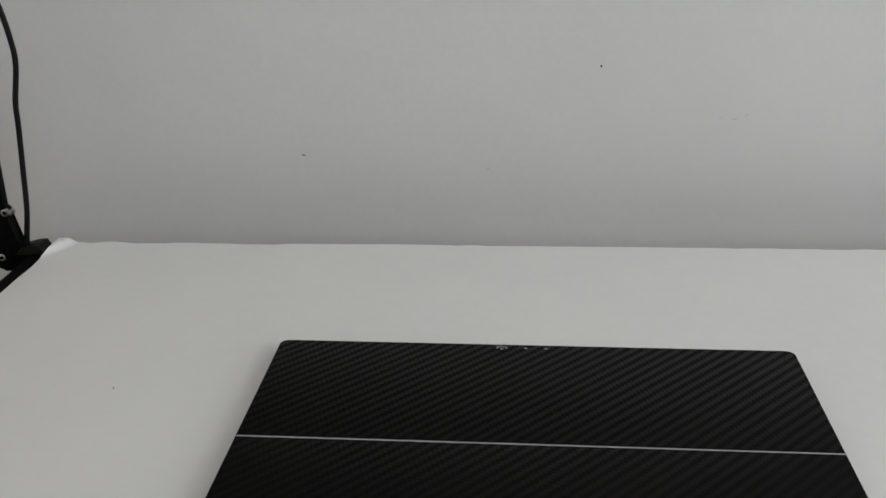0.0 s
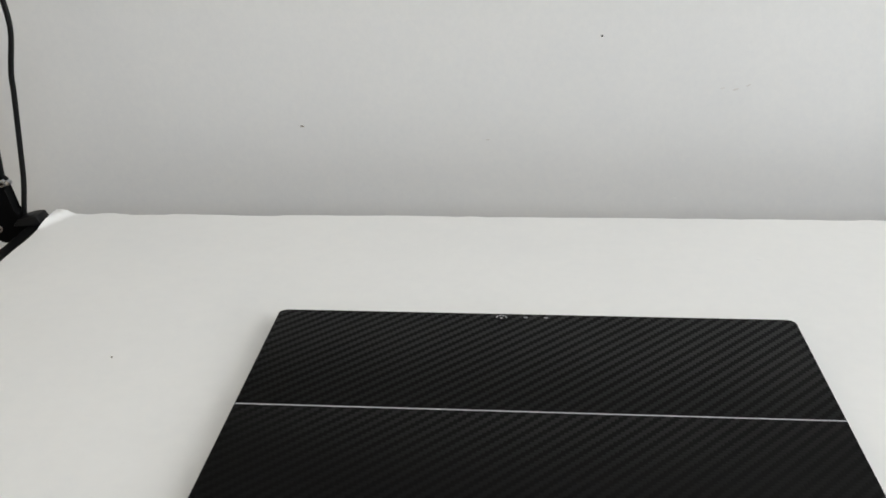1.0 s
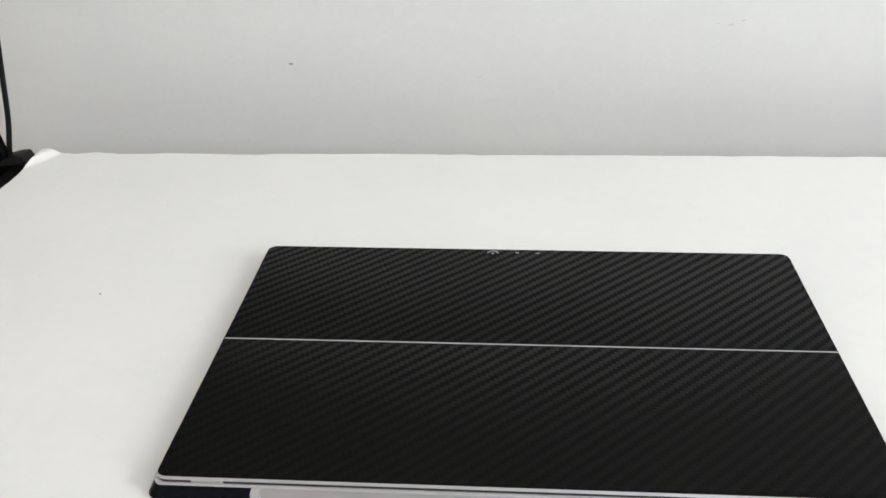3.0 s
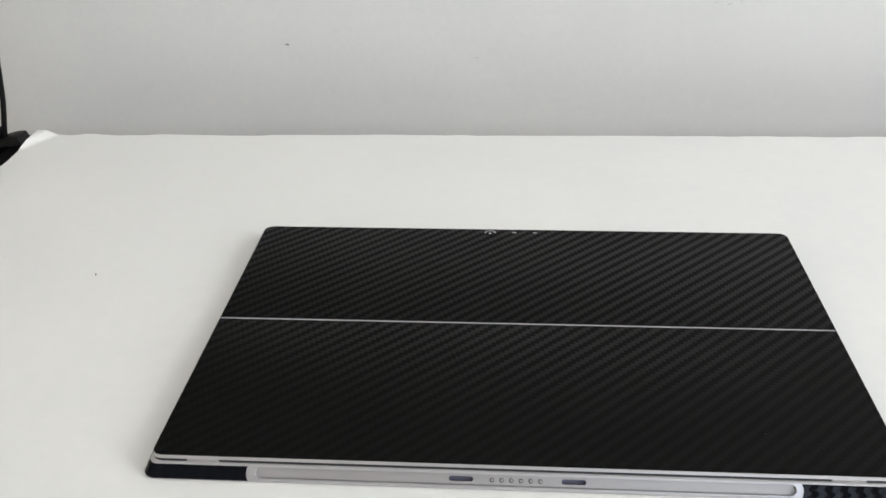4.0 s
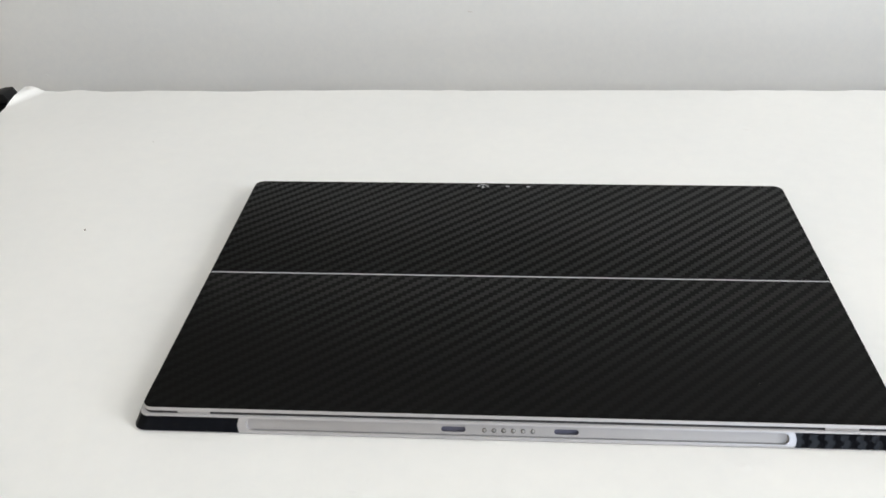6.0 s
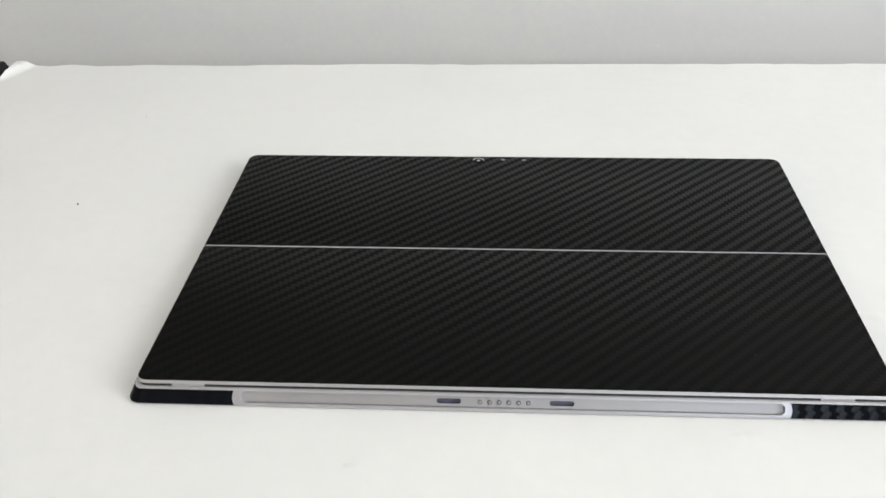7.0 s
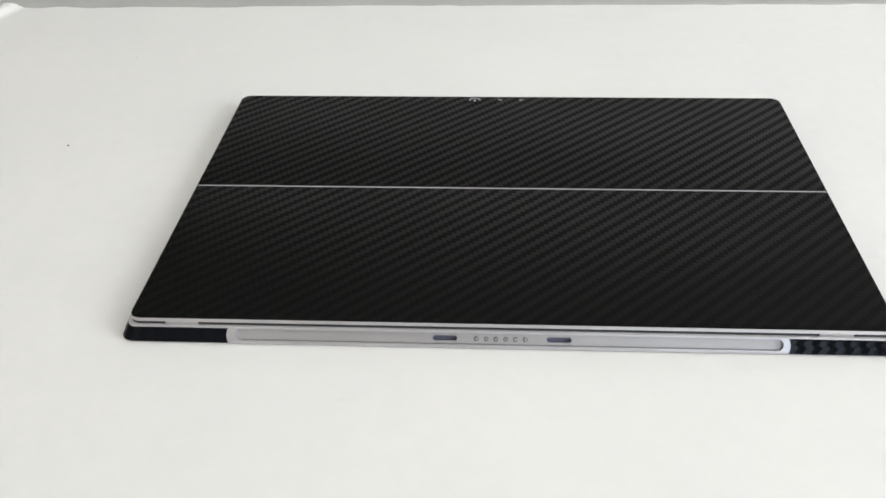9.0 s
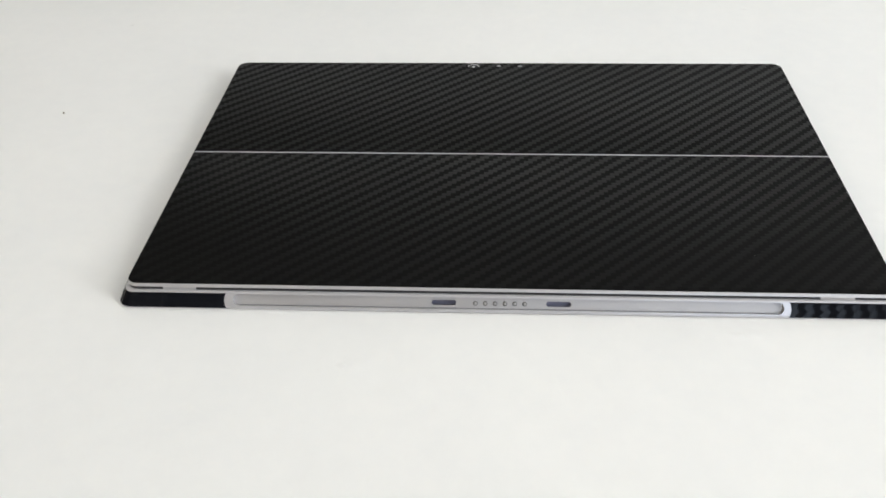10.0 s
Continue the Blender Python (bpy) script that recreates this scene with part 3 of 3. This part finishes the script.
for k, (x, y) in enumerate(((-0.056, 0.149), (0.095, 0.0225), (-0.109, 0.129))):
    bm = bmesh.new()
    bmesh.ops.create_icosphere(bm, subdivisions=2, radius=0.00024)
    for v in bm.verts:
        v.co = Vector((x, y, TH + 0.0001)) + v.co * (1 + 0.3 * noise.noise(v.co * 3000 + Vector((k + 4, 0, 0))))
        v.co.z = max(TH - 0.0001, min(v.co.z, TH + 0.0003))
    thing("dust_speck", bm, dust_dark, "tiny brown speck of dust on the black tablet skin", "speck", group="specks on the tablet")


# ---- the clamp arm at the desk's corner ----
arm = empty("clamp_arm", "black metal clamp arm with silver screws gripping the desk corner", "clamp arm", (-0.375, 0.33, TOP1))
arm_inv = Matrix.Translation((0.375, -0.33, -TOP1))


def arm_part(name, bm, mat, parent=None, label="", smooth=35):
    bmesh.ops.transform(bm, matrix=arm_inv, verts=bm.verts)
    return part(name, bm, mat, parent or arm, label, smooth)


def prism(profile, y0, y1, bevel=0.001):
    """A solid with the given outline in x and z, between two y."""
    bm = bmesh.new()
    a = [bm.verts.new((x, y0, z)) for x, z in profile]
    b = [bm.verts.new((x, y1, z)) for x, z in profile]
    n = len(profile)
    bm.faces.new(a)
    bm.faces.new(b)
    for k in range(n):
        bm.faces.new((a[k], a[(k + 1) % n], b[(k + 1) % n], b[k]))
    bmesh.ops.bevel(bm, geom=bm.edges[:], offset=bevel, segments=2, affect="EDGES", profile=0.5)
    return bm


arm_part("bracket", prism([(-0.401, 0.040), (-0.3780, 0.0365), (-0.3725, 0.0325), (-0.3722, 0.0265), (-0.3695, 0.0100), (-0.3645, 0.0030), (-0.3625, -0.0010), (-0.3625, -0.0080), (-0.3770, -0.0150), (-0.3815, -0.0150), (-0.3870, -0.0105), (-0.401, -0.0100)], 0.330, 0.340), arm_black, label="black metal bracket")
arm_part("clamp_pad", prism([(-0.3700, -0.0008), (-0.3492, 0.0003), (-0.3490, 0.0028), (-0.3516, 0.0070), (-0.3570, 0.0066), (-0.3660, 0.0042)], 0.327, 0.342, 0.0006), rubber_black, label="dark grey rubber clamp pad")
arm_part("lower_jaw", box(-0.372, -0.315, 0.326, 0.346, -0.024, TOP0, 0.001), arm_black)
arm_part("pole", prism([(-0.393, 0.020), (-0.3743, 0.026), (-0.3740, 0.066), (-0.3765, 0.14), (-0.391, 0.46), (-0.407, 0.46), (-0.392, 0.14)], 0.331, 0.339, 0.001), arm_black, label="black flat arm bar")
for x, z in ((-0.3722, 0.0317), (-0.3812, -0.0029)):
    head = arm_part("screw", cylinder(0.0029, 0.003, (x, 0.3290, z), "y", 24, 0.0006), chrome, label="silver screw head")
    arm_part("screw_socket", cylinder(0.0015, 0.001, (x, 0.3274, z), "y", 6), arm_black, head)
    if z > 0:
        arm_part("screw_nut", cylinder(0.0022, 0.004, (x + 0.0042, 0.3300, z + 0.0002), "y", 6, 0.0003), chrome)
CABLE = [(-0.3665, 0.337, -0.004), (-0.3650, 0.336, 0.008), (-0.3600, 0.335, 0.032), (-0.3570, 0.335, 0.062), (-0.3540, 0.335, 0.094), (-0.3528, 0.335, 0.110),
         (-0.3475, 0.335, 0.136), (-0.3480, 0.335, 0.154), (-0.3520, 0.335, 0.176), (-0.3610, 0.335, 0.205), (-0.3800, 0.334, 0.255), (-0.3900, 0.333, 0.300)]
arm_part("cable", tube([(x + 0.0008, y, z) for x, y, z in CABLE], 0.0019), rubber_black, label="thin black cable hanging in a loose curve", smooth=60)
